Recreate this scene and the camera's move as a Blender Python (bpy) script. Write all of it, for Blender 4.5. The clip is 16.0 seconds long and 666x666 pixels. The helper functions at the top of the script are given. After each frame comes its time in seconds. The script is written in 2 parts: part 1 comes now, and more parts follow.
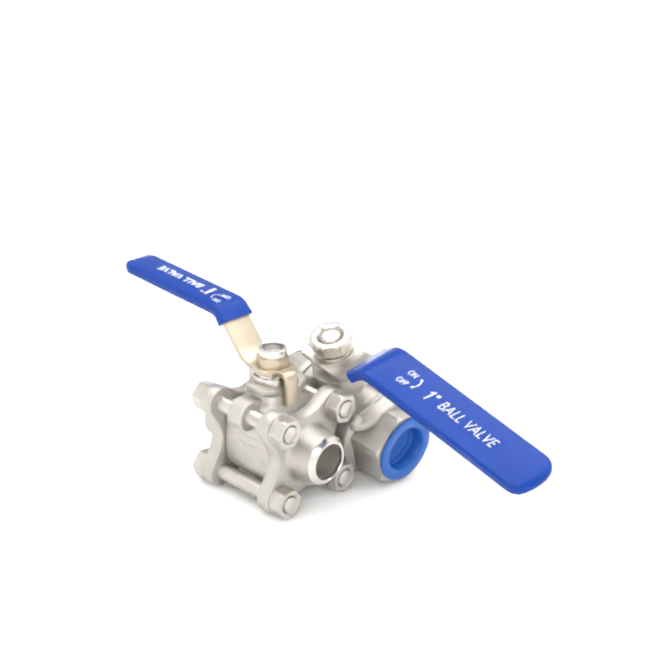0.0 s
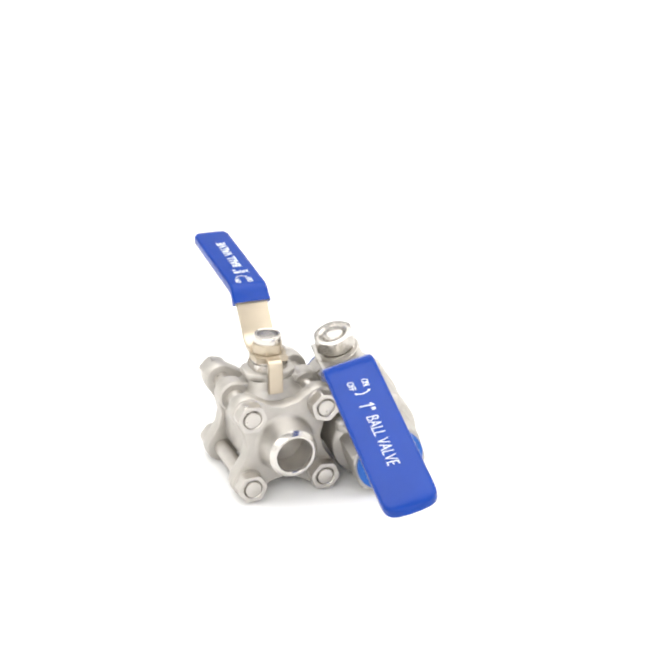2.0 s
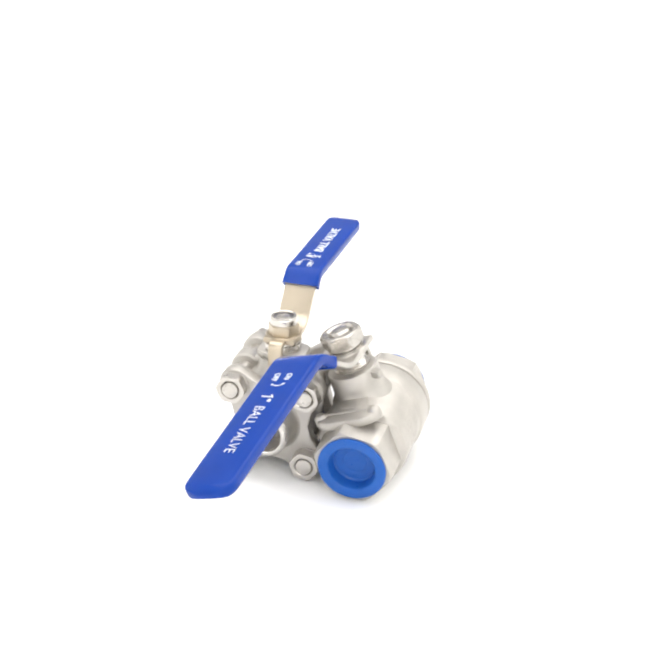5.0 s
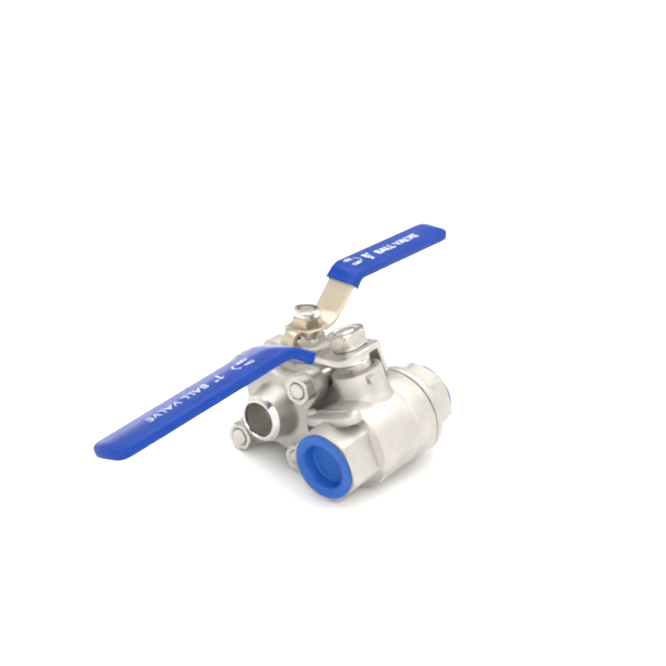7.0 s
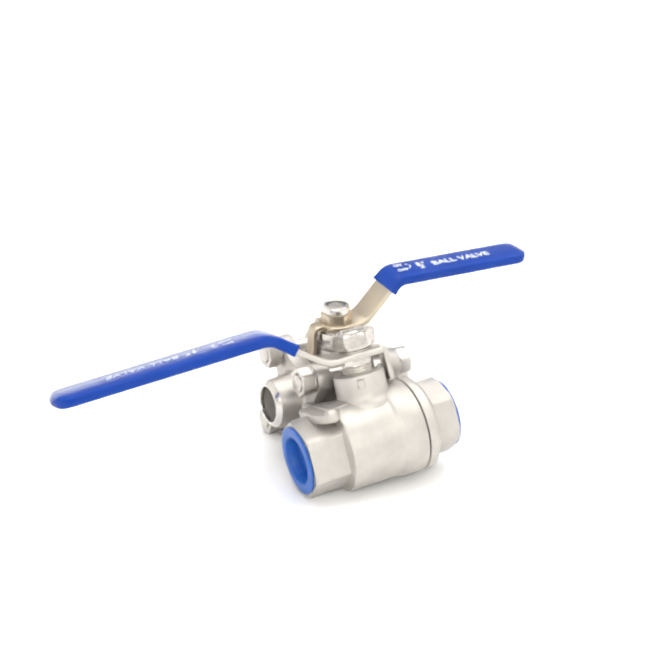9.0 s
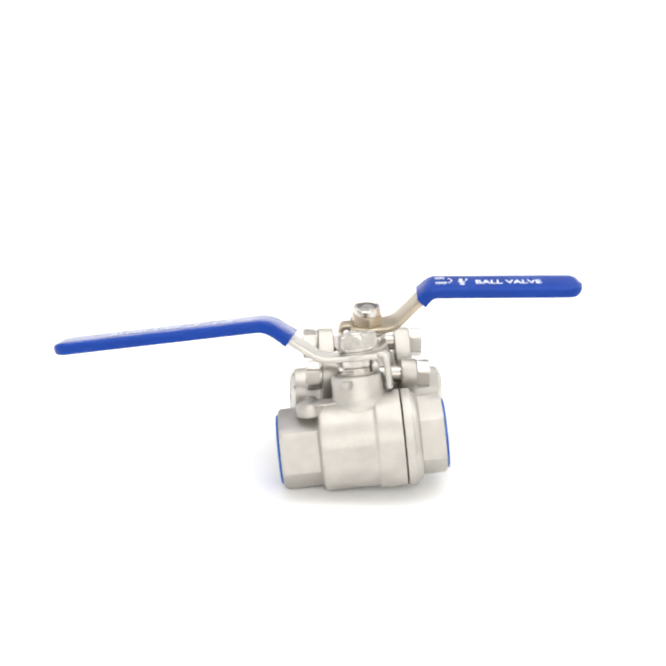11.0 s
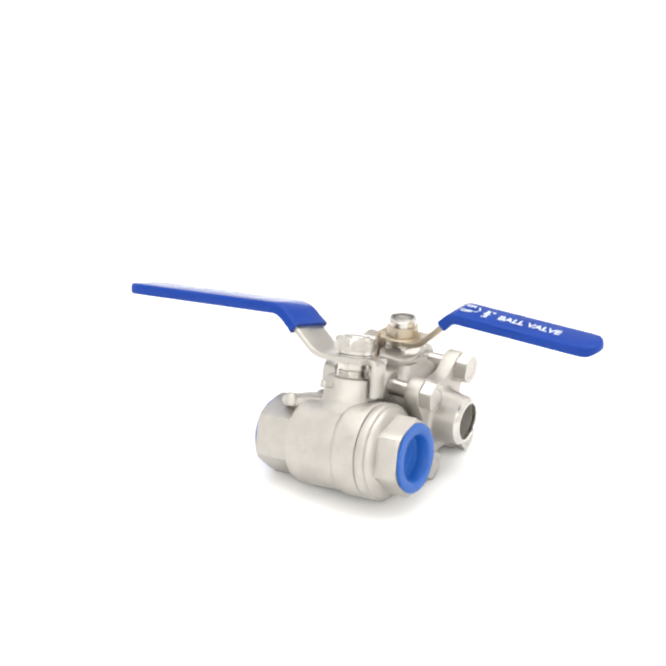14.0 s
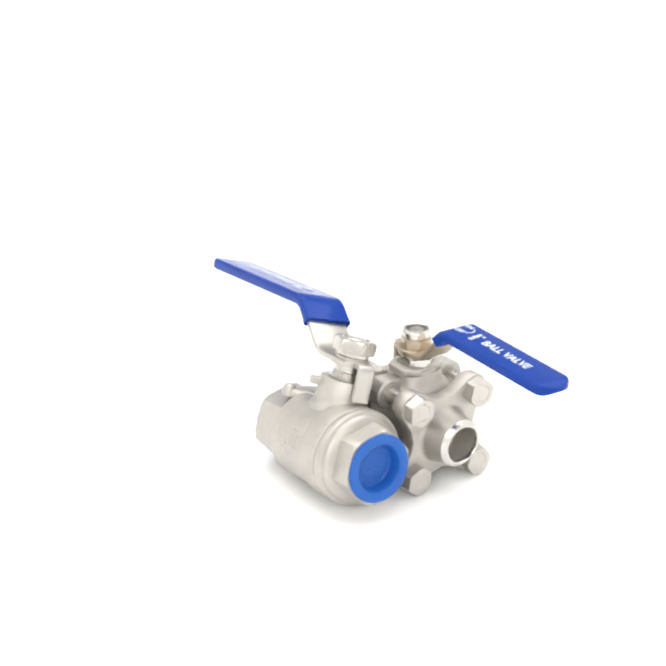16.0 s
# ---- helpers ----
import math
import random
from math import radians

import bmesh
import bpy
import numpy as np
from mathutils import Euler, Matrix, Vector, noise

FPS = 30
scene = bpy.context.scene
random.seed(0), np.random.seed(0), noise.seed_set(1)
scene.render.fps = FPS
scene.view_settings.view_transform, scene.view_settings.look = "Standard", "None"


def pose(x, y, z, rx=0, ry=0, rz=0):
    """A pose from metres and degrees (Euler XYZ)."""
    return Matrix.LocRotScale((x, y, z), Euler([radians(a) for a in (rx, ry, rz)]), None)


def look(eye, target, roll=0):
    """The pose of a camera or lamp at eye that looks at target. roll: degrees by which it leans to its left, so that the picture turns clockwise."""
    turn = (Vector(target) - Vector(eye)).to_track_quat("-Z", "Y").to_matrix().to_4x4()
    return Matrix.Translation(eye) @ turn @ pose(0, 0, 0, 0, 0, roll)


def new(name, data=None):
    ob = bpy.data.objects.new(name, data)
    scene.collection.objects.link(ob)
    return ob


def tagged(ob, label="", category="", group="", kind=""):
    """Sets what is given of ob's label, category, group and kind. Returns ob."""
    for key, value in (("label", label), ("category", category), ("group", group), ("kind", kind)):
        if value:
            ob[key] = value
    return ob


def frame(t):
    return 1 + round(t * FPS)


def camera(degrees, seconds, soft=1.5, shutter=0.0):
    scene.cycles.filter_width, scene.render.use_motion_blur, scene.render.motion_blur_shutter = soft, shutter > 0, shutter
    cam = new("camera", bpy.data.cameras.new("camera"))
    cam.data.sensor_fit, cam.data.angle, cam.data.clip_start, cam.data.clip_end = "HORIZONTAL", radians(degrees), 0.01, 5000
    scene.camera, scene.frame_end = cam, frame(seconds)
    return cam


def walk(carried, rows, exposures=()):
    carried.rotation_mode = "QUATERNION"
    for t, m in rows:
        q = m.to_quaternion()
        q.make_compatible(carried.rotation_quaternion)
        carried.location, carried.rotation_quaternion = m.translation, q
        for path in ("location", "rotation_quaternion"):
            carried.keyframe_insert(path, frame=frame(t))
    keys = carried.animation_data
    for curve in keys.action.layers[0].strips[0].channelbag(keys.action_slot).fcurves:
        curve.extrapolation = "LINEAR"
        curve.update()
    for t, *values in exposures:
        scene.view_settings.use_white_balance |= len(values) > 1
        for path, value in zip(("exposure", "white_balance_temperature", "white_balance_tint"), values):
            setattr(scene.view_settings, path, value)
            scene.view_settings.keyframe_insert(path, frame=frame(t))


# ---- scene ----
# Two steel ball valves turn slowly on a white photo table; the camera stands still.
cam = camera(21.255, 16.0, soft=2.6)
EYE = pose(0, -0.76, 0.4203, 65.466, 0, 0.372) @ pose(0, 0, 0, 0, 0, 0.712)
walk(cam, [(0.0, EYE), (16.0, EYE)], [(0.0, 0.03), (4.0, 0.03), (8.0, 0.0), (9.5, -0.05), (11.5, -0.16), (13.0, -0.09), (16.0, -0.05)])

# ---- light: an unseen, mostly white booth, one large soft lamp, an added front fill ----
scene.view_settings.exposure = 0.0
world = bpy.data.worlds.new("booth_air")
scene.world = world
world.use_nodes = True
world.node_tree.nodes["Background"].inputs["Color"].default_value = (0.93, 0.96, 1.0, 1)
world.node_tree.nodes["Background"].inputs["Strength"].default_value = 0.35


def soft_light(name, eye, target, size_x, size_y, watts, colour):
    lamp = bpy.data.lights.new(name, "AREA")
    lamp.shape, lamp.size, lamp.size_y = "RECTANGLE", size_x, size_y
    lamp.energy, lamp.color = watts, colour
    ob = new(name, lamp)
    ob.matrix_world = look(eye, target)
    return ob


soft_light("unseen_soft_light", (0.14, 0.42, 1.57), (0.14, 0.42, 0), 2.6, 1.95, 46.0, (1.0, 0.985, 0.965))
# added fill behind the camera, lightens undersides and faces turned to it
soft_light("unseen_soft_light", (0.0, -1.32, 0.80), (0, 0, 0.05), 2.4, 0.8, 17.5, (1.0, 0.985, 0.965))


# ---- materials ----
def material(name, colour, rough, metal=0.0, mottle=0.06, scale=120.0, bump=0.03, fine=900.0, coat=0.0, spec=0.5, uneven=0.0):
    """A surface with a broad mottling, a fine grain and a slight relief."""
    m = bpy.data.materials.new(name)
    m.use_nodes = True
    nt = m.node_tree
    b = nt.nodes["Principled BSDF"]
    b.inputs["Metallic"].default_value = metal
    b.inputs["Coat Weight"].default_value = coat
    b.inputs["Coat Roughness"].default_value = 0.15
    b.inputs["Specular IOR Level"].default_value = spec
    co = nt.nodes.new("ShaderNodeTexCoord")
    broad, grain = nt.nodes.new("ShaderNodeTexNoise"), nt.nodes.new("ShaderNodeTexNoise")
    broad.inputs["Scale"].default_value, broad.inputs["Detail"].default_value = scale, 4
    grain.inputs["Scale"].default_value, grain.inputs["Detail"].default_value = fine, 3
    for n in (broad, grain):
        nt.links.new(co.outputs["Object"], n.inputs["Vector"])
    ramp = nt.nodes.new("ShaderNodeMapRange")
    ramp.inputs["From Min"].default_value, ramp.inputs["From Max"].default_value = 0.25, 0.75
    ramp.inputs["To Min"].default_value, ramp.inputs["To Max"].default_value = 1 - mottle, 1 + mottle * 0.5
    nt.links.new(broad.outputs["Fac"], ramp.inputs["Value"])
    tint = nt.nodes.new("ShaderNodeVectorMath")
    tint.operation = "SCALE"
    tint.inputs[0].default_value = colour
    nt.links.new(ramp.outputs["Result"], tint.inputs["Scale"])
    nt.links.new(tint.outputs["Vector"], b.inputs["Base Color"])
    gloss = nt.nodes.new("ShaderNodeMapRange")
    gloss.inputs["To Min"].default_value, gloss.inputs["To Max"].default_value = rough * 0.75, min(1.0, rough * 1.25)
    nt.links.new(grain.outputs["Fac"], gloss.inputs["Value"])
    nt.links.new(gloss.outputs["Result"], b.inputs["Roughness"])
    if bump:
        relief = nt.nodes.new("ShaderNodeBump")
        relief.inputs["Strength"].default_value, relief.inputs["Distance"].default_value = bump, 0.001
        height = nt.nodes.new("ShaderNodeMath")
        height.operation = "MULTIPLY_ADD"
        height.inputs[1].default_value = uneven
        nt.links.new(broad.outputs["Fac"], height.inputs[0])
        nt.links.new(grain.outputs["Fac"], height.inputs[2])
        nt.links.new(height.outputs["Value"], relief.inputs["Height"])
        nt.links.new(relief.outputs["Normal"], b.inputs["Normal"])
    return m


STEEL_CAST = material("cast_steel", (0.490, 0.467, 0.432), 0.46, 0.70, 0.12, 110, 0.10, 1300, uneven=0.6)
STEEL_MACHINED = material("machined_steel", (0.62, 0.595, 0.56), 0.24, 1.0, 0.05, 160, 0.012, 1800)
STEEL_BOLT = material("bolt_steel", (0.525, 0.50, 0.465), 0.30, 0.88, 0.05, 200, 0.004, 90)
STEEL_PLATE = material("plate_steel", (0.525, 0.503, 0.466), 0.34, 0.92, 0.06, 90, 0.015, 1300)
STEEL_WARM = material("yellowish_plate_steel", (0.495, 0.430, 0.335), 0.34, 0.92, 0.06, 90, 0.015, 1300)
STEEL_DULL = material("dull_stem_steel", (0.525, 0.50, 0.465), 0.26, 0.94, 0.12, 300, 0.03, 1500)
NYLON = material("grey_nylon", (0.13, 0.135, 0.155), 0.5, 0.0, 0.05, 200, 0.03, 900)
VINYL = material("blue_vinyl", (0.006, 0.043, 0.285), 0.16, 0.0, 0.08, 60, 0.012, 500, 0.0, 0.16)
CAP_PLASTIC = material("blue_cap_plastic", (0.014, 0.098, 0.40), 0.30, 0.0, 0.05, 80, 0.03, 700, 0.0, 0.3)
WHITE_INK = material("white_ink", (0.70, 0.75, 0.83), 0.5, 0.0, 0.10, 300, 0.0)
PAPER = material("white_paper", (0.92, 0.92, 0.92), 0.75, 0.0, 0.01, 4, 0.0, 400, 0.0, 0.2)
WHITE_PAINT = material("white_wall_paint", (0.86, 0.86, 0.85), 0.8, 0.0, 0.03, 2, 0.02, 60)
WALL_PAINT = material("grey_wall_paint", (0.36, 0.36, 0.365), 0.8, 0.0, 0.03, 2, 0.02, 60)

MM = 0.001
N_ROUND = 72


# ---- mesh helpers; sizes in millimetres ----
def part(name, bm, mat, parent=None, label="", sharp=32):
    me = bpy.data.meshes.new(name)
    bmesh.ops.recalc_face_normals(bm, faces=bm.faces)
    bm.to_mesh(me)
    bm.free()
    me.transform(Matrix.Scale(MM, 4))
    me.materials.append(mat)
    for f in me.polygons:
        f.use_smooth = True
    me.set_sharp_from_angle(angle=radians(sharp))
    ob = new(name, me)
    ob.parent = parent
    if label:
        tagged(ob, label)
    return ob


def ring_radius(r, a):
    """A ring's radius at the angle a: a number, or (width across flats, largest radius, turn) for a hexagon."""
    if not isinstance(r, tuple):
        return r
    flats, most, turn = r
    k = (a - turn + math.pi / 6) % (math.pi / 3) - math.pi / 6
    return min(flats / 2 / math.cos(k), most)


def loft(bm, rings, axis="y", at=(0, 0, 0), n=N_ROUND, close=True):
    """Skins rings (place on the axis, radius); the first and last are closed by a face."""
    loops = []
    start = next((r[2] for _, r in rings if isinstance(r, tuple)), 0.0)
    for pos, r in rings:
        loop = []
        for i in range(n):
            a = start + 2 * math.pi * i / n
            q = ring_radius(r, a)
            c, s = q * math.cos(a), q * math.sin(a)
            v = {"y": (c, pos, s), "z": (c, s, pos), "x": (pos, c, s)}[axis]
            loop.append(bm.verts.new(Vector(v) + Vector(at)))
        loops.append(loop)
    for a, b in zip(loops, loops[1:]):
        for i in range(n):
            bm.faces.new((a[i], a[(i + 1) % n], b[(i + 1) % n], b[i]))
    if close:
        bm.faces.new(loops[0][::-1])
        bm.faces.new(loops[-1])
    return bm


def prism(bm, outline, low, high, plane="xz", soft=0.8, at=(0, 0, 0)):
    """A plate of that outline, its rims rounded off."""
    def put(p, h):
        v = {"xz": (p[0], h, p[1]), "xy": (p[0], p[1], h), "yz": (h, p[0], p[1])}[plane]
        return bm.verts.new(Vector(v) + Vector(at))
    n = len(outline)

    def inset(d):
        got = []
        for i in range(n):
            p0, p1, p2 = (Vector(outline[j % n]) for j in (i - 1, i, i + 1))
            t = ((p1 - p0).normalized() + (p2 - p1).normalized()).normalized()
            got.append(p1 + Vector((-t.y, t.x)) * d)
        return got
    area = sum(outline[i][0] * outline[(i + 1) % n][1] - outline[(i + 1) % n][0] * outline[i][1] for i in range(n))
    sign = 1 if area > 0 else -1
    steps = [(low, soft), (low + soft * 0.3, soft * 0.3), (low + soft, 0), (high - soft, 0), (high - soft * 0.3, soft * 0.3), (high, soft)]
    loops = [[put(p, h) for p in inset(sign * d)] for h, d in steps]
    for a, b in zip(loops, loops[1:]):
        for i in range(n):
            bm.faces.new((a[i], a[(i + 1) % n], b[(i + 1) % n], b[i]))
    bm.faces.new(loops[0][::-1])
    bm.faces.new(loops[-1])
    return bm


def bent_path(points, radius, steps=7):
    """A line through the points with its corners rounded; a list of (place, way)."""
    pts = [Vector(p) for p in points]
    out = [pts[0]]
    for a, b, c in zip(pts, pts[1:], pts[2:]):
        u, v = (a - b).normalized(), (c - b).normalized()
        d = min(radius, (a - b).length * 0.45, (c - b).length * 0.45)
        for i in range(steps + 1):
            k = i / steps
            out.append((b + u * d) * (1 - k) ** 2 + b * 2 * k * (1 - k) + (b + v * d) * k ** 2)
    out.append(pts[-1])
    return out


def strip(bm, points, width, thick, soft, radius=7, taper_end=(), taper_start=(), crown=0.0, lip=0.0):
    """A flat bar that follows a line in the plane of y and z. taper_*: (distance from that end, share of the width)."""
    line = bent_path([(0, y, z) for y, z in points], radius)
    fine = [line[0]]
    for p in line[1:]:
        gap = (p - fine[-1]).length
        for i in range(1, max(1, int(gap / 1.5)) + 1):
            fine.append(fine[-1].lerp(p, 1.0 / (max(1, int(gap / 1.5)) - i + 1)))
    total = [0.0]
    for a, b in zip(fine, fine[1:]):
        total.append(total[-1] + (b - a).length)

    def share(d, table):
        if not table:
            return 1.0
        table = sorted(table)
        if d >= table[-1][0]:
            return 1.0
        for (d0, s0), (d1, s1) in zip(table, table[1:]):
            if d <= d1:
                return s0 + (s1 - s0) * (d - d0) / (d1 - d0)
        return table[0][1]
    loops = []
    for i, p in enumerate(fine):
        way = (fine[min(i + 1, len(fine) - 1)] - fine[max(i - 1, 0)]).normalized()
        up = Vector((1, 0, 0)).cross(way).normalized() * (1 if points[-1][0] > points[0][0] else -1)
        k = min(share(total[i], taper_start), share(total[-1] - total[i], taper_end))
        edge = min(total[i] if taper_start else 99, total[-1] - total[i] if taper_end else 99)
        th = thick * (0.4 + 0.6 * math.sin(math.pi / 2 * min(1.0, edge / 4.0)))
        w = width * k / 2
        if lip and total[i] < 2.2:
            bulge = lip * math.sin(math.pi * (0.25 + 0.75 * total[i] / 2.2))
            w, th = w + bulge, th + 2 * bulge
        sft = min(soft, th / 2 * 0.98)
        section = []
        for cx, cy, a0 in ((w - sft, th / 2 - sft, 0), (-w + sft, th / 2 - sft, 90), (-w + sft, -th / 2 + sft, 180), (w - sft, -th / 2 + sft, 270)):
            for j in range(4):
                a = radians(a0 + 30 * j)
                x, h = cx + sft * math.cos(a), cy + sft * math.sin(a)
                section.append((x, h + crown * (1 - (x / w) ** 2)))
        loops.append([bm.verts.new(p + Vector((x, 0, 0)) + up * h) for x, h in section])
    n = len(loops[0])
    for a, b in zip(loops, loops[1:]):
        for i in range(n):
            bm.faces.new((a[i], a[(i + 1) % n], b[(i + 1) % n], b[i]))
    bm.faces.new(loops[0][::-1])
    bm.faces.new(loops[-1])
    return bm


def pedestal(bm, steps, n=48):
    """A rounded block that tapers upwards; steps are (height, half width, half depth)."""
    loops = []
    for z, hx, hy in steps:
        loop = []
        for i in range(n):
            a = 2 * math.pi * i / n
            c, q = math.cos(a), math.sin(a)
            k = (abs(c) ** 4 + abs(q) ** 4) ** -0.25
            loop.append(bm.verts.new((hx * k * c, hy * k * q, z)))
        loops.append(loop)
    for a, b in zip(loops, loops[1:]):
        for i in range(n):
            bm.faces.new((a[i], a[(i + 1) % n], b[(i + 1) % n], b[i]))
    bm.faces.new(loops[0][::-1])
    bm.faces.new(loops[-1])
    return bm


def turned(bm, m):
    bmesh.ops.transform(bm, matrix=m, verts=bm.verts)
    return bm


def hexagon(flats, chamfer=0.9, turn=0.0):
    full = flats / 2 / math.cos(math.pi / 6) * 0.992
    return (flats, full, turn), (flats, full * chamfer, turn)


def hex_nut(bm, low, high, flats, bore, axis="z", at=(0, 0, 0), turn=0.0, under=True):
    """A chamfered hexagon nut, open in the middle."""
    full, cut = hexagon(flats, 0.945, turn)
    c = (high - low) * 0.10
    rings = [(low, bore), (low, cut if under else full), (low + (c if under else 0.05), full), (high - c, full), (high, cut),
             (high, bore + 0.6), (high - 0.6, bore), (low, bore)]
    return loft(bm, rings, axis, at, close=False)


def lettering(name, text, size, width, parent, m, slant=0.0, bold=0.0):
    """Flat white letters, laid on at the pose m; size and width of the word in metres."""
    font = bpy.data.curves.new(name, "FONT")
    font.body, font.size, font.align_x, font.align_y = text, size / 0.70, "CENTER", "CENTER"
    font.shear, font.offset, font.extrude = slant, bold, 0.00008
    temp = bpy.data.objects.new(name, font)
    scene.collection.objects.link(temp)
    bpy.context.view_layer.update()
    me = bpy.data.meshes.new_from_object(temp.evaluated_get(bpy.context.evaluated_depsgraph_get()))
    bpy.data.objects.remove(temp)
    me.materials.clear()
    me.materials.append(WHITE_INK)
    xs, ys = [v.co.x for v in me.vertices], [v.co.y for v in me.vertices]
    fit = Matrix.Diagonal((width / (max(xs) - min(xs)), size / (max(ys) - min(ys)), 1, 1))
    me.transform(m @ fit @ Matrix.Translation((-(max(xs) + min(xs)) / 2, -(max(ys) + min(ys)) / 2, 0)))
    ob = new(name, me)
    ob.parent = parent
    return ob


def arrow_arc(bm, cx, cy, z, radius, a0, a1, wide, head):
    """A thin curved arrow with a head at both ends, lying at the height z."""
    n = 16
    inner, outer = [], []
    for i in range(n + 1):
        k = i / n
        a = radians(a0 + (a1 - a0) * k)
        w = wide * (0.55 + 0.45 * math.sin(math.pi * k))
        inner.append(bm.verts.new((cx + (radius - w / 2) * math.cos(a), cy + (radius - w / 2) * math.sin(a), z)))
        outer.append(bm.verts.new((cx + (radius + w / 2) * math.cos(a), cy + (radius + w / 2) * math.sin(a), z)))
    for i in range(n):
        bm.faces.new((inner[i], outer[i], outer[i + 1], inner[i + 1]))
    for a, s in ((a0, -1), (a1, 1)):
        s = s * (1 if a1 > a0 else -1)
        a = radians(a)
        p, t, q = Vector((cx + radius * math.cos(a), cy + radius * math.sin(a), z)), Vector((-math.sin(a), math.cos(a), 0)) * s, Vector((math.cos(a), math.sin(a), 0))
        bm.faces.new([bm.verts.new(p + q * head * 0.5 - t * head * 0.2), bm.verts.new(p - q * head * 0.5 - t * head * 0.2), bm.verts.new(p + t * head * 0.9)])
    return bm


# ---- the booth: the paper sheet, and an unseen shell added around it ----
def booth():
    bm = bmesh.new()
    prof = [(-1.39, 0.0), (0.9, 0.0)]
    prof += [(0.9 + 0.5 * math.sin(radians(a)), 0.5 - 0.5 * math.cos(radians(a))) for a in range(10, 61, 10)]
    rows = [[bm.verts.new((x * 1000, y * 1000, z * 1000)) for y, z in prof] for x in (-1.49, 1.49)]
    for i in range(len(prof) - 1):
        bm.faces.new((rows[0][i], rows[1][i], rows[1][i + 1], rows[0][i + 1]))
    sheet = part("backdrop", bm, PAPER)
    tagged(sheet, "seamless white paper sheet under the valves", "backdrop", kind="structure")
    # walls out of view: white ones bounce light, the grey north one dims reflections
    for name, x0, y0, x1, y1 in (("wall_west", -1.6, -1.5, -1.5, 1.6), ("wall_east", 1.5, -1.5, 1.6, 1.6), ("wall_south", -1.5, -1.5, 1.5, -1.4), ("wall_north", -1.5, 1.5, 1.5, 1.6)):
        bm = bmesh.new()
        bmesh.ops.create_cube(bm, size=1)
        bmesh.ops.transform(bm, matrix=Matrix.Translation(((x0 + x1) * 500, (y0 + y1) * 500, 790)) @ Matrix.Diagonal(((x1 - x0) * 1000, (y1 - y0) * 1000, 1620, 1)), verts=bm.verts)
        white = name != "wall_north"
        tagged(part(name, bm, WHITE_PAINT if white else WALL_PAINT), "unseen white painted wall, added to bounce light" if white else "unseen grey painted wall, added to dim reflections", "wall", kind="structure")
    bm = bmesh.new()
    bmesh.ops.create_cube(bm, size=1)
    bmesh.ops.transform(bm, matrix=Matrix.Translation((0, 50, -50)) @ Matrix.Diagonal((3200, 3100, 60, 1)), verts=bm.verts)
    tagged(part("floor", bm, WALL_PAINT), "plain grey floor under the paper sheet", "floor", kind="structure")
    bm = bmesh.new()
    bmesh.ops.create_cube(bm, size=1)
    bmesh.ops.transform(bm, matrix=Matrix.Translation((0, 50, 1650)) @ Matrix.Diagonal((3200, 3100, 100, 1)), verts=bm.verts)
    tagged(part("ceiling", bm, WALL_PAINT), "plain grey ceiling", "ceiling", kind="structure")


booth()


# ---- the large two-piece valve with threaded ends ----
def lever_grip(parent, lever_line, grip_line, width, grip_width, thick, grip_thick, yaw, mat, disc, tab, label, aside=0.0, twist=0.0, square=2.15):
    """A flat lever with its dipped grip; lines run along +y from the stem, then the whole turns by yaw."""
    m = Matrix.Rotation(radians(yaw), 4, "Z") @ Matrix.Translation((aside, 0, 0))
    bm = strip(bmesh.new(), lever_line, width, thick, 0.5, 6)
    z = lever_line[0][1]
    h = thick / 2 + 0.2
    loft(bm, [(z - h, disc - 0.5), (z - h + 0.4, disc), (z + h - 0.4, disc), (z + h, disc - 0.5)], "z")
    if tab:
        strip(bm, tab[0], tab[1], thick, 0.6, 3.0)
    lever = part("lever", turned(bm, m), mat, parent)
    # the tip: an arched end with rounded corners
    tip = []
    for k in range(13):
        u = (k / 12) ** 2
        tip.append((grip_width * 0.40 * u, max(0.3, (1 - (1 - u) ** square) ** (1 / square))))
    bm = strip(bmesh.new(), grip_line, grip_width, grip_thick, grip_thick * 0.27, 5, taper_end=tip, crown=0.25, lip=0.35)
    pivot = Matrix.Translation((-grip_width / 2, 0, grip_line[1][1]))
    roll = pivot @ Matrix.Rotation(radians(twist), 4, "Y") @ pivot.inverted()
    grip = part("grip", turned(bm, m @ roll), VINYL, parent, label, 40)
    return lever, grip, Matrix.Scale(MM, 4) @ m @ roll @ Matrix.Scale(1 / MM, 4)


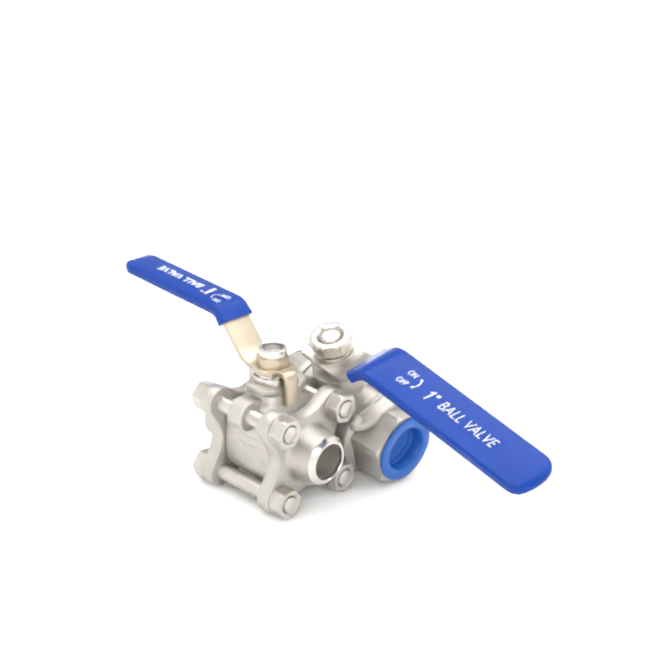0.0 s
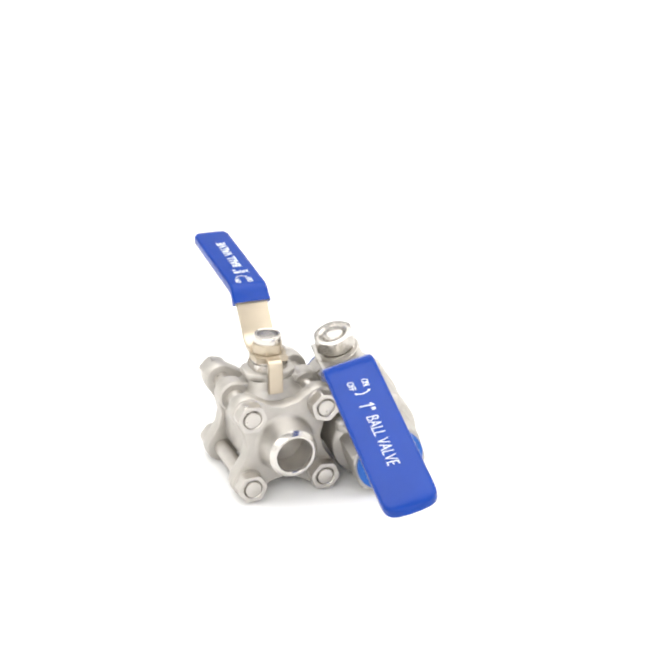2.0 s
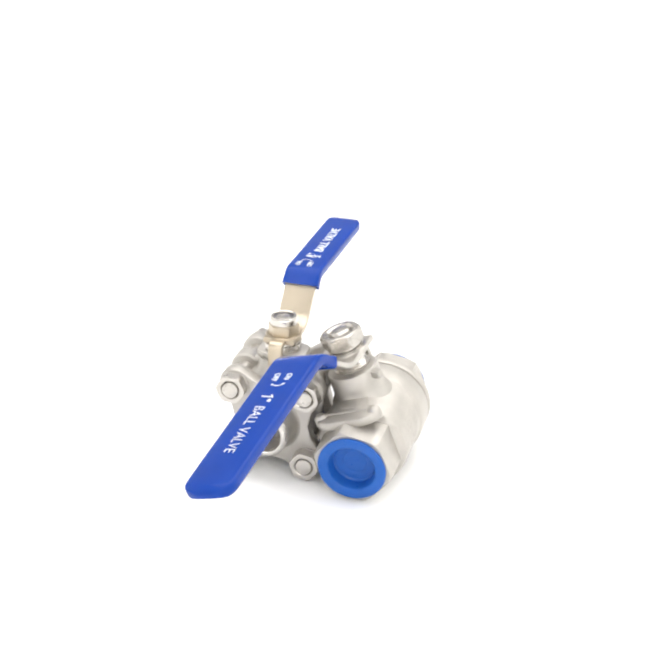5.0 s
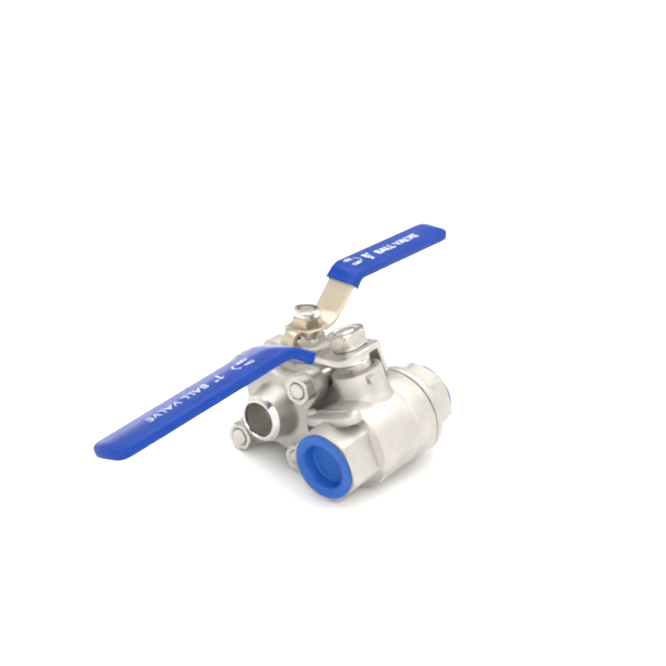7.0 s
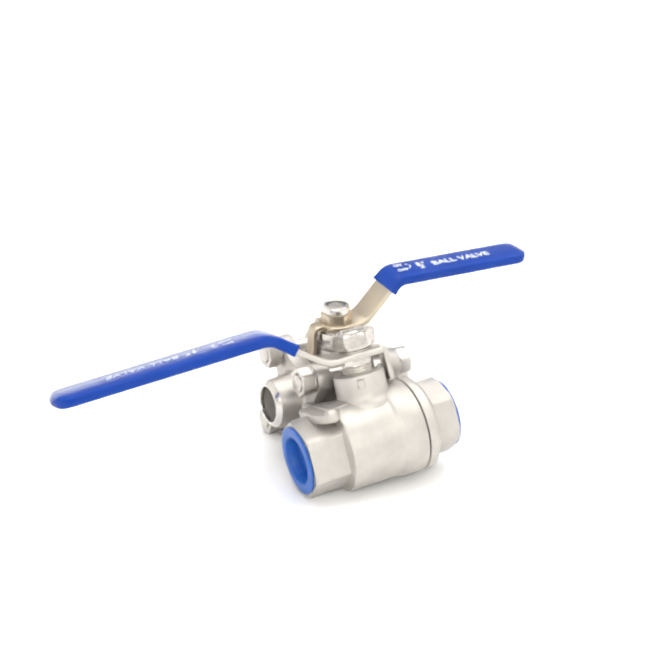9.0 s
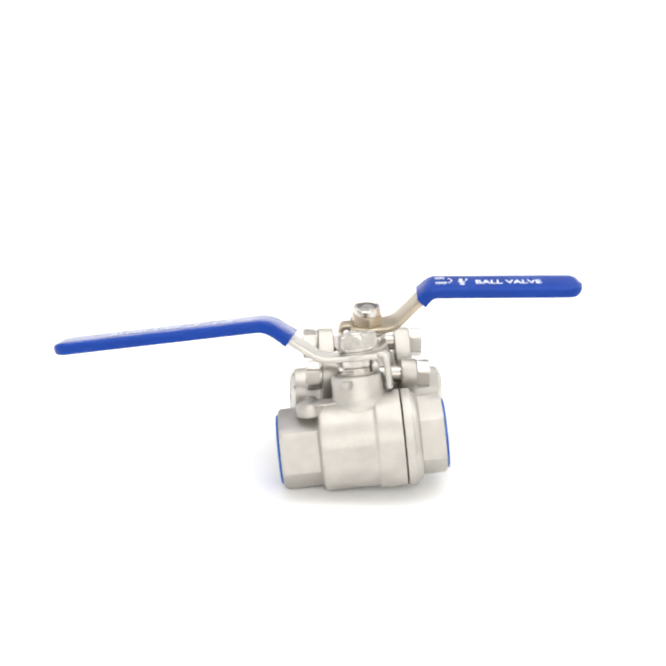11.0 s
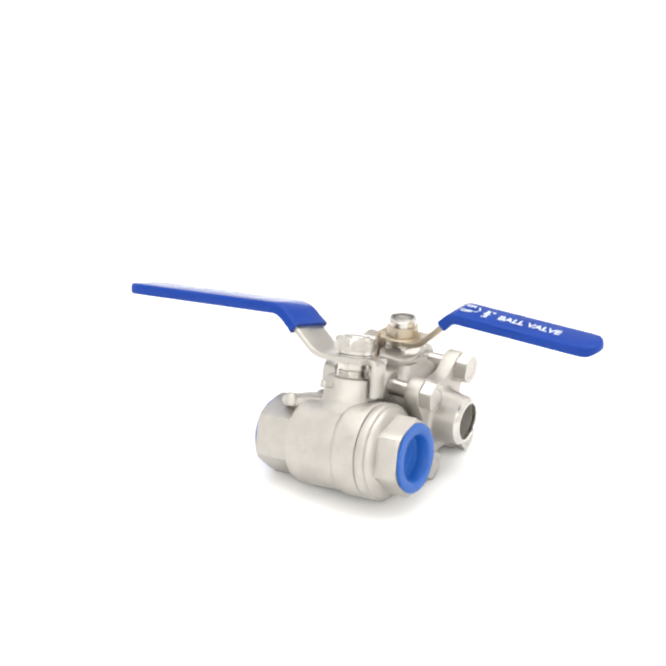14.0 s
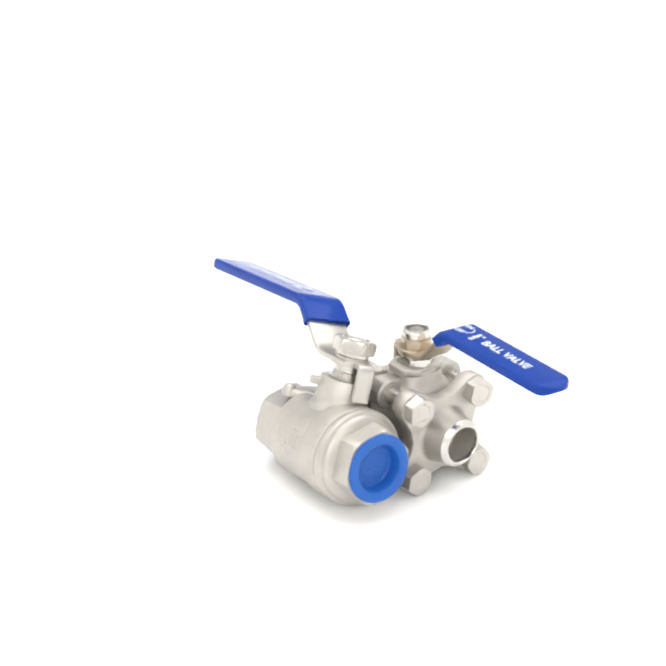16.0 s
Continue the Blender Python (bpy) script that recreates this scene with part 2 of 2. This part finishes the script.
def large_valve():
    root = new("ball_valve")
    tagged(root, "large two-piece steel ball valve, blue lever and blue end caps", "ball valve", "valves on the table")
    full, cut = hexagon(33.8, 0.935, 0.0)
    bm = loft(bmesh.new(), [(-24, 15.3), (-39.6, 15.3), (-40.2, 15.9), (-40.2, cut), (-38.9, full), (-22.2, full), (-21.4, (36.6, 20.4, 0.0)), (-20.8, 21.2), (-20.2, 21.5),
                            (-19.2, 21.7), (4.2, 21.75), (4.9, 21.9), (5.5, 22.4), (6.1, 22.8), (6.9, 22.98), (17.0, 23.0), (17.7, 22.85), (18.0, 22.5), (18.05, 17.0)])
    # neck that carries the stem
    loft(bm, [(12, 15.0), (18.0, 14.7), (19.4, 13.8), (20.6, 13.1), (22.0, 12.65), (23.4, 12.5), (31.5, 12.4), (32.1, 12.1), (32.4, 11.5), (32.4, 6.0)], "z", (0, -0.9, 0))
    # flat stop plate in front of the neck, with a knob on each corner
    side = [(7.0, -8), (9.5, -17.6), (14.2, -21.0), (16.3, -23.4), (16.0, -26.8), (13.0, -30.0), (8.0, -31.4)]
    prism(bm, [(-x, y) for x, y in side[::-1]][:-1] + [(-7.0, -8)] + side, 15.6, 20.4, "xy", 1.5)
    prism(bm, [(-7.0, -9), (-10.5, -24), (10.5, -24), (7.0, -9)], 16.0, 21.0, "xy", 0.9)
    for x in (-13.6, 13.6):
        loft(bm, [(15.8, 2.6), (16.4, 3.3), (19.8, 3.3), (20.9, 2.9), (21.7, 2.1), (22.1, 1.1), (22.2, 0.3)], "z", (x, -24.4, 0), 24)
    # stop lug on the neck
    lug = prism(bmesh.new(), [(8, -1.9), (16.6, -1.9), (17.4, -1.2), (17.4, 1.2), (16.6, 1.9), (8, 1.9)], 27.2, 31.0, "xy", 0.7)
    turned(lug, Matrix.Rotation(radians(-24), 4, "Z"))
    spare = bpy.data.meshes.new("lug")
    lug.to_mesh(spare)
    lug.free()
    bm.from_mesh(spare)
    bpy.data.meshes.remove(spare)
    body = part("body", bm, STEEL_CAST, root)
    # raised casting marks on the side, worn past reading
    bm = bmesh.new()
    marks = []
    for a, h, row in ((9, 4.0, (-15.0, -11.4, -7.8, -4.2, -0.6)), (-5, 4.0, (-13.6, -9.8, -6.0, -2.2)), (-18, 3.2, (-12.0, -8.4, -4.8))):
        for i, y in enumerate(row):
            marks += [(a, y, y + 0.9, h), (a + (4, -4, 0)[i % 3], y + 0.9, y + 2.5, 0.9)]
            marks += [(a, y + 1.7, y + 2.5, h * 0.9)] if i % 2 else []
    for a, y0, y1, dz in marks:
        r = 21.75
        pts = []
        for yy in (y0, y1):
            for h in (-dz / 2, dz / 2):
                ang = radians(a) + h / r
                pts.append((r * math.cos(ang), yy, r * math.sin(ang)))
        lo = [bm.verts.new(Vector((p[0] - 0.3, p[1], p[2]))) for p in (pts[0], pts[1], pts[3], pts[2])]
        hi = [bm.verts.new(Vector((p[0] + 0.12, p[1], p[2]))) for p in (pts[0], pts[1], pts[3], pts[2])]
        bm.faces.new(hi)
        for i in range(4):
            bm.faces.new((lo[i], lo[(i + 1) % 4], hi[(i + 1) % 4], hi[i]))
    part("casting_mark", bm, STEEL_CAST, body)
    full, cut = hexagon(32.8, 0.925, 0.0)
    bm = loft(bmesh.new(), [(18.55, 17.0), (18.55, 22.5), (18.75, 22.9), (19.3, 23.1), (22.2, 23.1), (22.8, 22.9), (23.1, 22.4), (23.2, 21.4), (24.0, 21.2), (24.8, 20.6), (25.5, 19.7),
                            (26.3, full), (36.2, full), (37.4, cut), (37.4, 15.9), (36.8, 15.3), (24.0, 15.3)])
    part("end_piece", bm, STEEL_CAST, root, "cast steel end piece with hexagon")
    # thread caps
    for y0, s in ((-40.3, -1), (37.45, 1)):
        rings = [(-5.7, 0.03), (-5.7, 5.6), (-5.45, 6.0), (-5.4, 9.4), (-4.7, 10.4), (0.6, 11.3), (1.0, 11.6), (1.2, 12.1), (1.2, 15.9), (1.05, 16.35), (0.75, 16.55), (0.3, 16.5), (0.1, 16.3), (0.08, 15.1), (-12, 14.6), (-12, 0.03)]
        bm = loft(bmesh.new(), [(y0 + s * p, r) for p, r in rings], close=False)
        part("thread_cap", bm, CAP_PLASTIC, root, "blue plastic thread cap")
    # stem, gland, washers, nut
    bm = bmesh.new()
    rings = [(24, 7.4), (32.4, 7.4)]
    z = 32.5
    for i in range(3):
        rings += [(z, 7.3), (z + 0.5, 7.8), (z + 1.0, 7.3)]
        z += 1.25
    rings += [(36.4, 7.2), (36.6, 7.6), (39.4, 7.6)]
    part("gland", loft(bm, rings, "z"), STEEL_MACHINED, root)
    bm = loft(bmesh.new(), [(32.45, 8.6), (32.6, 9.0), (33.0, 9.0), (33.2, 8.6)], "z")
    part("washer", bm, STEEL_MACHINED, root)
    bm = loft(bmesh.new(), [(42.4, 8.3), (42.6, 8.6), (43.3, 8.6), (43.5, 8.2), (43.6, 7.4), (43.9, 7.4), (44.0, 8.0), (45.1, 8.0), (45.3, 7.6)], "z")
    part("washer", bm, STEEL_MACHINED, root)
    full, cut = hexagon(18.2, 0.94, radians(-15))
    bm = loft(bmesh.new(), [(45.35, 6.0), (45.35, cut), (46.0, full), (50.6, full), (51.3, (18.2, 9.95, radians(-15))), (51.75, (18.2, 9.3, radians(-15))), (51.95, 8.7), (51.95, 6.9), (51.7, 6.6), (50.6, 5.5), (45.35, 5.3)], "z", close=False)
    part("stem_nut", bm, STEEL_DULL, root)
    bm = loft(bmesh.new(), [(38, 5.2), (51.5, 5.1), (52.0, 4.8), (52.45, 4.0), (52.7, 2.8), (52.8, 1.4), (52.8, 0.3)], "z")
    part("stem", bm, STEEL_DULL, root)
    # lever and grip: they run to -y, so the line is drawn along +y and turned
    lever, grip, m = lever_grip(root, [(-10.5, 40.9), (16.6, 40.9), (40.8, 59.6), (110, 57.4)], [(30.3, 51.5), (40.8, 59.8), (145.0, 57.4)],
                                21.2, 24.1, 2.7, 5.6, 180 - 6.0, STEEL_PLATE, 11.0, ([(-9.0, 40.9), (-13.8, 40.9), (-14.2, 24.6)], 8.4), "dipped blue vinyl grip", 0.6, -2.0, 2.5)

    def on_grip(x, y, lift=0.0):
        """Letters at x across and y along the grip, read from the stem outwards."""
        z = (62.95 - (y - 40.8) * 2.4 / 104.2) * MM + lift
        return m @ Matrix.Translation((x * MM, y * MM, z)) @ Matrix.Rotation(radians(90), 4, "Z") @ Matrix.Rotation(radians(1.3), 4, "Y")
    lettering("lettering", "BALL VALVE", 0.0052, 0.0355, grip, on_grip(0.1, 100.4), 0.22, -0.00010)
    one = [(0.35, -3.2), (1.15, -3.2), (1.15, 3.2), (0.55, 3.2), (-1.1, 2.0), (-1.0, 1.3), (0.35, 2.1)]
    bm = prism(bmesh.new(), [(x + 0.22 * y, y) for x, y in one], 0, 0.1, "xy", 0.02)
    part("lettering", turned(bm, Matrix.Scale(1000, 4) @ on_grip(0.2, 74.6) @ Matrix.Scale(0.001, 4)), WHITE_INK, grip)
    lettering("lettering", '"', 0.0018, 0.0020, grip, on_grip(-2.0, 78.6), 0.22, 0.00005)
    lettering("lettering", "ON", 0.0030, 0.0052, grip, on_grip(-3.5, 59.6), 0.2, 0.00003)
    lettering("lettering", "OFF", 0.0030, 0.0064, grip, on_grip(2.9, 59.4), 0.2, 0.00003)
    bm = arrow_arc(bmesh.new(), 0.0, 0, 0, 4.0, 42, -42, 0.7, 1.6)
    bm = turned(bm, Matrix.Scale(1000, 4) @ on_grip(-0.6, 62.6) @ Matrix.Scale(0.001, 4))
    part("arrow_mark", bm, WHITE_INK, grip)
    return root


# ---- the small three-piece valve with weld ends ----
def flange_outline():
    """Four bolt lobes joined by hollow sides."""
    pts = []
    for q in range(4):
        mid = 45 + 90 * q
        cx, cz = 18.2 * math.sqrt(2) * math.cos(radians(mid)), 18.2 * math.sqrt(2) * math.sin(radians(mid))
        for a in range(-80, 81, 20):
            t = radians(mid + a)
            pts.append((cx + 7.7 * math.cos(t), cz + 7.7 * math.sin(t)))
        side = radians(mid + 45)
        for w in (-6.5, 0.0, 6.5):
            d = 18.4 + 0.035 * w * w
            pts.append((d * math.cos(side) - w * math.sin(side), d * math.sin(side) + w * math.cos(side)))
    return pts


def small_valve():
    root = new("ball_valve")
    tagged(root, "small stainless steel three-piece ball valve with four bolts and weld ends", "ball valve", "valves on the table")
    out = flange_outline()
    # middle body: a rounded block with bolt lugs and a stepped neck
    block = []
    for i in range(48):
        a = 2 * math.pi * i / 48
        c, s = math.cos(a), math.sin(a)
        k = (abs(c) ** 4.5 + abs(s) ** 4.5) ** (-1 / 4.5)
        block.append((17.0 * k * c, 17.0 * k * s))
    bm = prism(bmesh.new(), block, -14.6, 14.6, "xz", 0.6)
    for x in (-18.2, 18.2):
        loft(bm, [(-4.6, 4.6), (-4.6, 6.6), (-3.8, 7.4), (3.8, 7.4), (4.6, 6.6), (4.6, 4.6)], "y", (x, 0, 18.2), 36)
        s = 1 if x > 0 else -1
        prism(bm, [(s * 10, 10), (s * 24.5, 17), (s * 21, 24), (s * 8, 24.5)], -3.6, 3.6, "xz", 0.8)
    loft(bm, [(12, 15.0), (16.6, 14.2), (18.0, 12.4), (19.6, 11.2), (21.6, 10.5), (27.5, 10.2), (28.0, 9.8), (28.0, 5)], "z")
    pedestal(bm, [(14.0, 18.4, 13.9), (16.8, 17.6, 13.6), (18.2, 16.2, 13.0), (19.6, 14.2, 12.2), (21.0, 12.4, 11.4), (22.6, 11.2, 10.8), (25.2, 10.7, 10.5), (26.0, 10.2, 10.0)])
    wing = [(-12.2, -4.5), (-11.0, -6.5), (-6, -9.0), (6, -9.0), (11.0, -6.5), (12.2, -4.5), (12.2, 4.5), (11.0, 6.5), (6, 9.0), (-6, 9.0), (-11.0, 6.5), (-12.2, 4.5)]
    prism(bm, wing, 26.2, 29.5, "xy", 0.7)
    body = part("body", bm, STEEL_CAST, root)
    bm = bmesh.new()
    for z0, y0, y1 in ((5, -7, 4), (1, -7, -1), (1, 1, 5)):
        prism(bm, [(y0, z0), (y1, z0), (y1, z0 + 1.3), (y0, z0 + 1.3)], -17.14, -16.8, "yz", 0.12)
    part("casting_mark", bm, STEEL_CAST, body)
    # end caps: flange, hub and weld pipe
    for s in (-1, 1):
        bm = prism(bmesh.new(), out, min(s * 15.2, s * 23.0), max(s * 15.2, s * 23.0), "xz", 1.0)
        rings = [(14.8, 15.0), (22.9, 15.0), (23.3, 14.1), (23.9, 13.5), (25.0, 13.15), (27.5, 12.8), (30.0, 12.5), (33.0, 12.15), (34.8, 12.0), (35.15, 11.9), (35.15, 8.7), (18, 8.7), (18, 0.3)]
        loft(bm, [(s * p, r) for p, r in rings], close=False)
        cap = part("end_cap", bm, STEEL_CAST, root)
        bm = loft(bmesh.new(), [(s * p, r) for p, r in [(35.2, 8.75), (35.2, 11.85), (37.2, 10.15), (37.42, 9.75), (37.42, 9.05), (37.0, 8.75), (35.2, 8.75)]], close=False)
        part("weld_bevel", bm, STEEL_MACHINED, cap, "bright machined weld bevel")
    # four bolts: head at the back, nut at the front
    for i, (x, z) in enumerate(((-18.2, 18.2), (18.2, 18.2), (-18.2, -18.2), (18.2, -18.2))):
        turn = radians((14, 3, 22, 8)[i])
        bm = loft(bmesh.new(), [(-30.9, 3.2), (-30.6, 3.8), (-30.2, 4.0), (23.1, 4.0)], "y", (x, 0, z), 36)
        full, cut = hexagon(12.9, 0.94, turn)
        loft(bm, [(23.1, full), (28.2, full), (29.0, cut), (29.0, 4.2), (28.7, 3.9), (28.7, 0.4)], "y", (x, 0, z))
        bolt = part("bolt", bm, STEEL_BOLT, root)
        bm = bmesh.new()
        for k, a in enumerate((20, 62, 100, 150, 215, 250, 300)):
            a = radians(a) + turn
            w, h = 0.32, (1.0, 0.7, 1.1)[k % 3]
            c, t = Vector((math.cos(a), math.sin(a))), Vector((-math.sin(a), math.cos(a)))
            quad = [c * (4.9 + e * h) + t * (d * w) for e, d in ((-0.9, -1), (0.5, -1), (0.5, 1), (-0.9, 1))]
            prism(bm, [tuple(q) for q in quad], 28.6, 29.2, "xz", 0.05, (x, 0, z))
        part("head_mark", bm, STEEL_BOLT, bolt)
        bm = bmesh.new()
        full, cut = hexagon(12.9, 0.94, turn + 0.2)
        loft(bm, [(-24.2, 4.1), (-24.2, cut), (-24.9, full), (-29.4, full), (-30.2, cut), (-30.2, 4.9), (-29.7, 4.3), (-24.2, 4.1)], "y", (x, 0, z), close=False)
        part("nut", bm, STEEL_BOLT, bolt)
        bm = loft(bmesh.new(), [(-23.05, 4.1), (-23.05, 6.7), (-23.3, 7.0), (-23.9, 7.0), (-24.15, 6.7), (-24.15, 4.1)], "y", (x, 0, z), 36, close=False)
        part("washer", bm, STEEL_BOLT, bolt)
    # gland nut, washers, stem nut with its ring, stem
    part("gland_nut", hex_nut(bmesh.new(), 29.55, 33.2, 16.8, 6.0, turn=radians(6)), STEEL_MACHINED, root)
    bm = loft(bmesh.new(), [(33.2, 7.8), (33.4, 8.2), (34.4, 8.2), (34.6, 7.8)], "z")
    part("washer", bm, STEEL_MACHINED, root)
    nut = part("stem_nut", hex_nut(bmesh.new(), 37.65, 42.6, 13.5, 4.2, turn=radians(35)), STEEL_WARM, root, "yellowish steel lock nut")
    bm = loft(bmesh.new(), [(42.0, 4.9), (42.1, 6.3), (42.9, 6.3), (43.2, 6.75), (45.4, 6.75), (46.2, 6.5), (46.7, 6.0), (46.8, 5.4), (46.6, 5.0), (46.0, 4.9), (42.0, 4.9)], "z", close=False)
    part("crown", bm, STEEL_MACHINED, nut, "bright rounded crown of the lock nut")
    bm = loft(bmesh.new(), [(43.0, 4.88), (45.3, 4.88), (45.4, 4.7), (45.4, 3.6), (43.0, 3.55)], "z", n=40, close=False)
    part("insert", bm, NYLON, nut, "grey nylon insert")
    bm = loft(bmesh.new(), [(33, 3.5), (45.6, 3.5), (45.9, 3.2), (46.0, 2.6), (46.0, 0.3)], "z", n=40)
    part("stem", bm, STEEL_DULL, root)
    lever, grip, m = lever_grip(root, [(-8.0, 36.1), (12.4, 36.1), (30.6, 56.3), (75, 57.0)], [(26.2, 51.4), (30.9, 56.6), (104.4, 57.5)],
                                15.4, 18.4, 2.6, 5.2, -2.9, STEEL_WARM, 8.8, ([(-7.0, 36.1), (-12.4, 36.1), (-13.0, 21.5)], 7.0), "dipped blue vinyl grip")

    def on_grip(x, y):
        z = 56.6 + (y - 30.9) * 0.9 / 72.3 + 2.95
        return m @ Matrix.Translation((x * MM, y * MM, z * MM)) @ Matrix.Rotation(radians(90), 4, "Z") @ Matrix.Rotation(radians(-0.7), 4, "Y")
    lettering("lettering", "BALL VALVE", 0.0044, 0.0318, grip, on_grip(0.6, 68.4), 0.0, 0.00010)
    lettering("lettering", "1", 0.0030, 0.0016, grip, on_grip(-1.7, 45.4), 0.0, 0.00012)
    lettering("lettering", "2", 0.0030, 0.0026, grip, on_grip(2.5, 45.8), 0.0, 0.00012)
    lettering("lettering", '"', 0.0012, 0.0014, grip, on_grip(-2.4, 48.2), 0.0, 0.00006)
    lettering("lettering", "ON", 0.0026, 0.0044, grip, on_grip(-4.1, 35.2), 0.0, 0.00006)
    lettering("lettering", "OFF", 0.0026, 0.0056, grip, on_grip(1.9, 35.6), 0.0, 0.00006)
    bm = bmesh.new()
    prism(bm, [(-1.9, -0.25), (1.9, -0.25), (1.9, 0.25), (-1.9, 0.25)], 0, 0.1, "xy", 0.03)
    part("fraction_bar", turned(bm, Matrix.Scale(1000, 4) @ on_grip(0.4, 45.8) @ Matrix.Scale(0.001, 4)), WHITE_INK, grip)
    bm = arrow_arc(bmesh.new(), 0, 0, 0, 2.7, 55, -55, 0.55, 1.2)
    part("arrow_mark", turned(bm, Matrix.Scale(1000, 4) @ on_grip(-1.3, 38.2) @ Matrix.Scale(0.001, 4)), WHITE_INK, grip)
    return root


large = large_valve()
small = small_valve()
LARGE_REST = pose(0.0126, 0.0113, 0.0230, 6.52, -18.61, 0.50)
SMALL_REST = pose(-0.0340, 0.0113, 0.0262, 0, 0, 4.3)

# turn of the table, in degrees, every half second
TURN = [42.40, 36.34, 30.27, 24.24, 18.23, 12.20, 6.12, 0.02, -6.04, -12.02, -17.89, -23.67, -29.53, -35.45, -41.39, -47.37, -53.40,
        -59.46, -65.53, -71.62, -77.78, -83.99, -89.99, -95.84, -101.62, -107.36, -113.08, -118.80, -124.58, -130.47, -136.38, -142.12, -147.52]


def motions():
    for thing, rest in ((large, LARGE_REST), (small, SMALL_REST)):
        walk(thing, [(0.5 * i, pose(0, 0, 0, 0, 0, a) @ rest) for i, a in enumerate(TURN)])


motions()
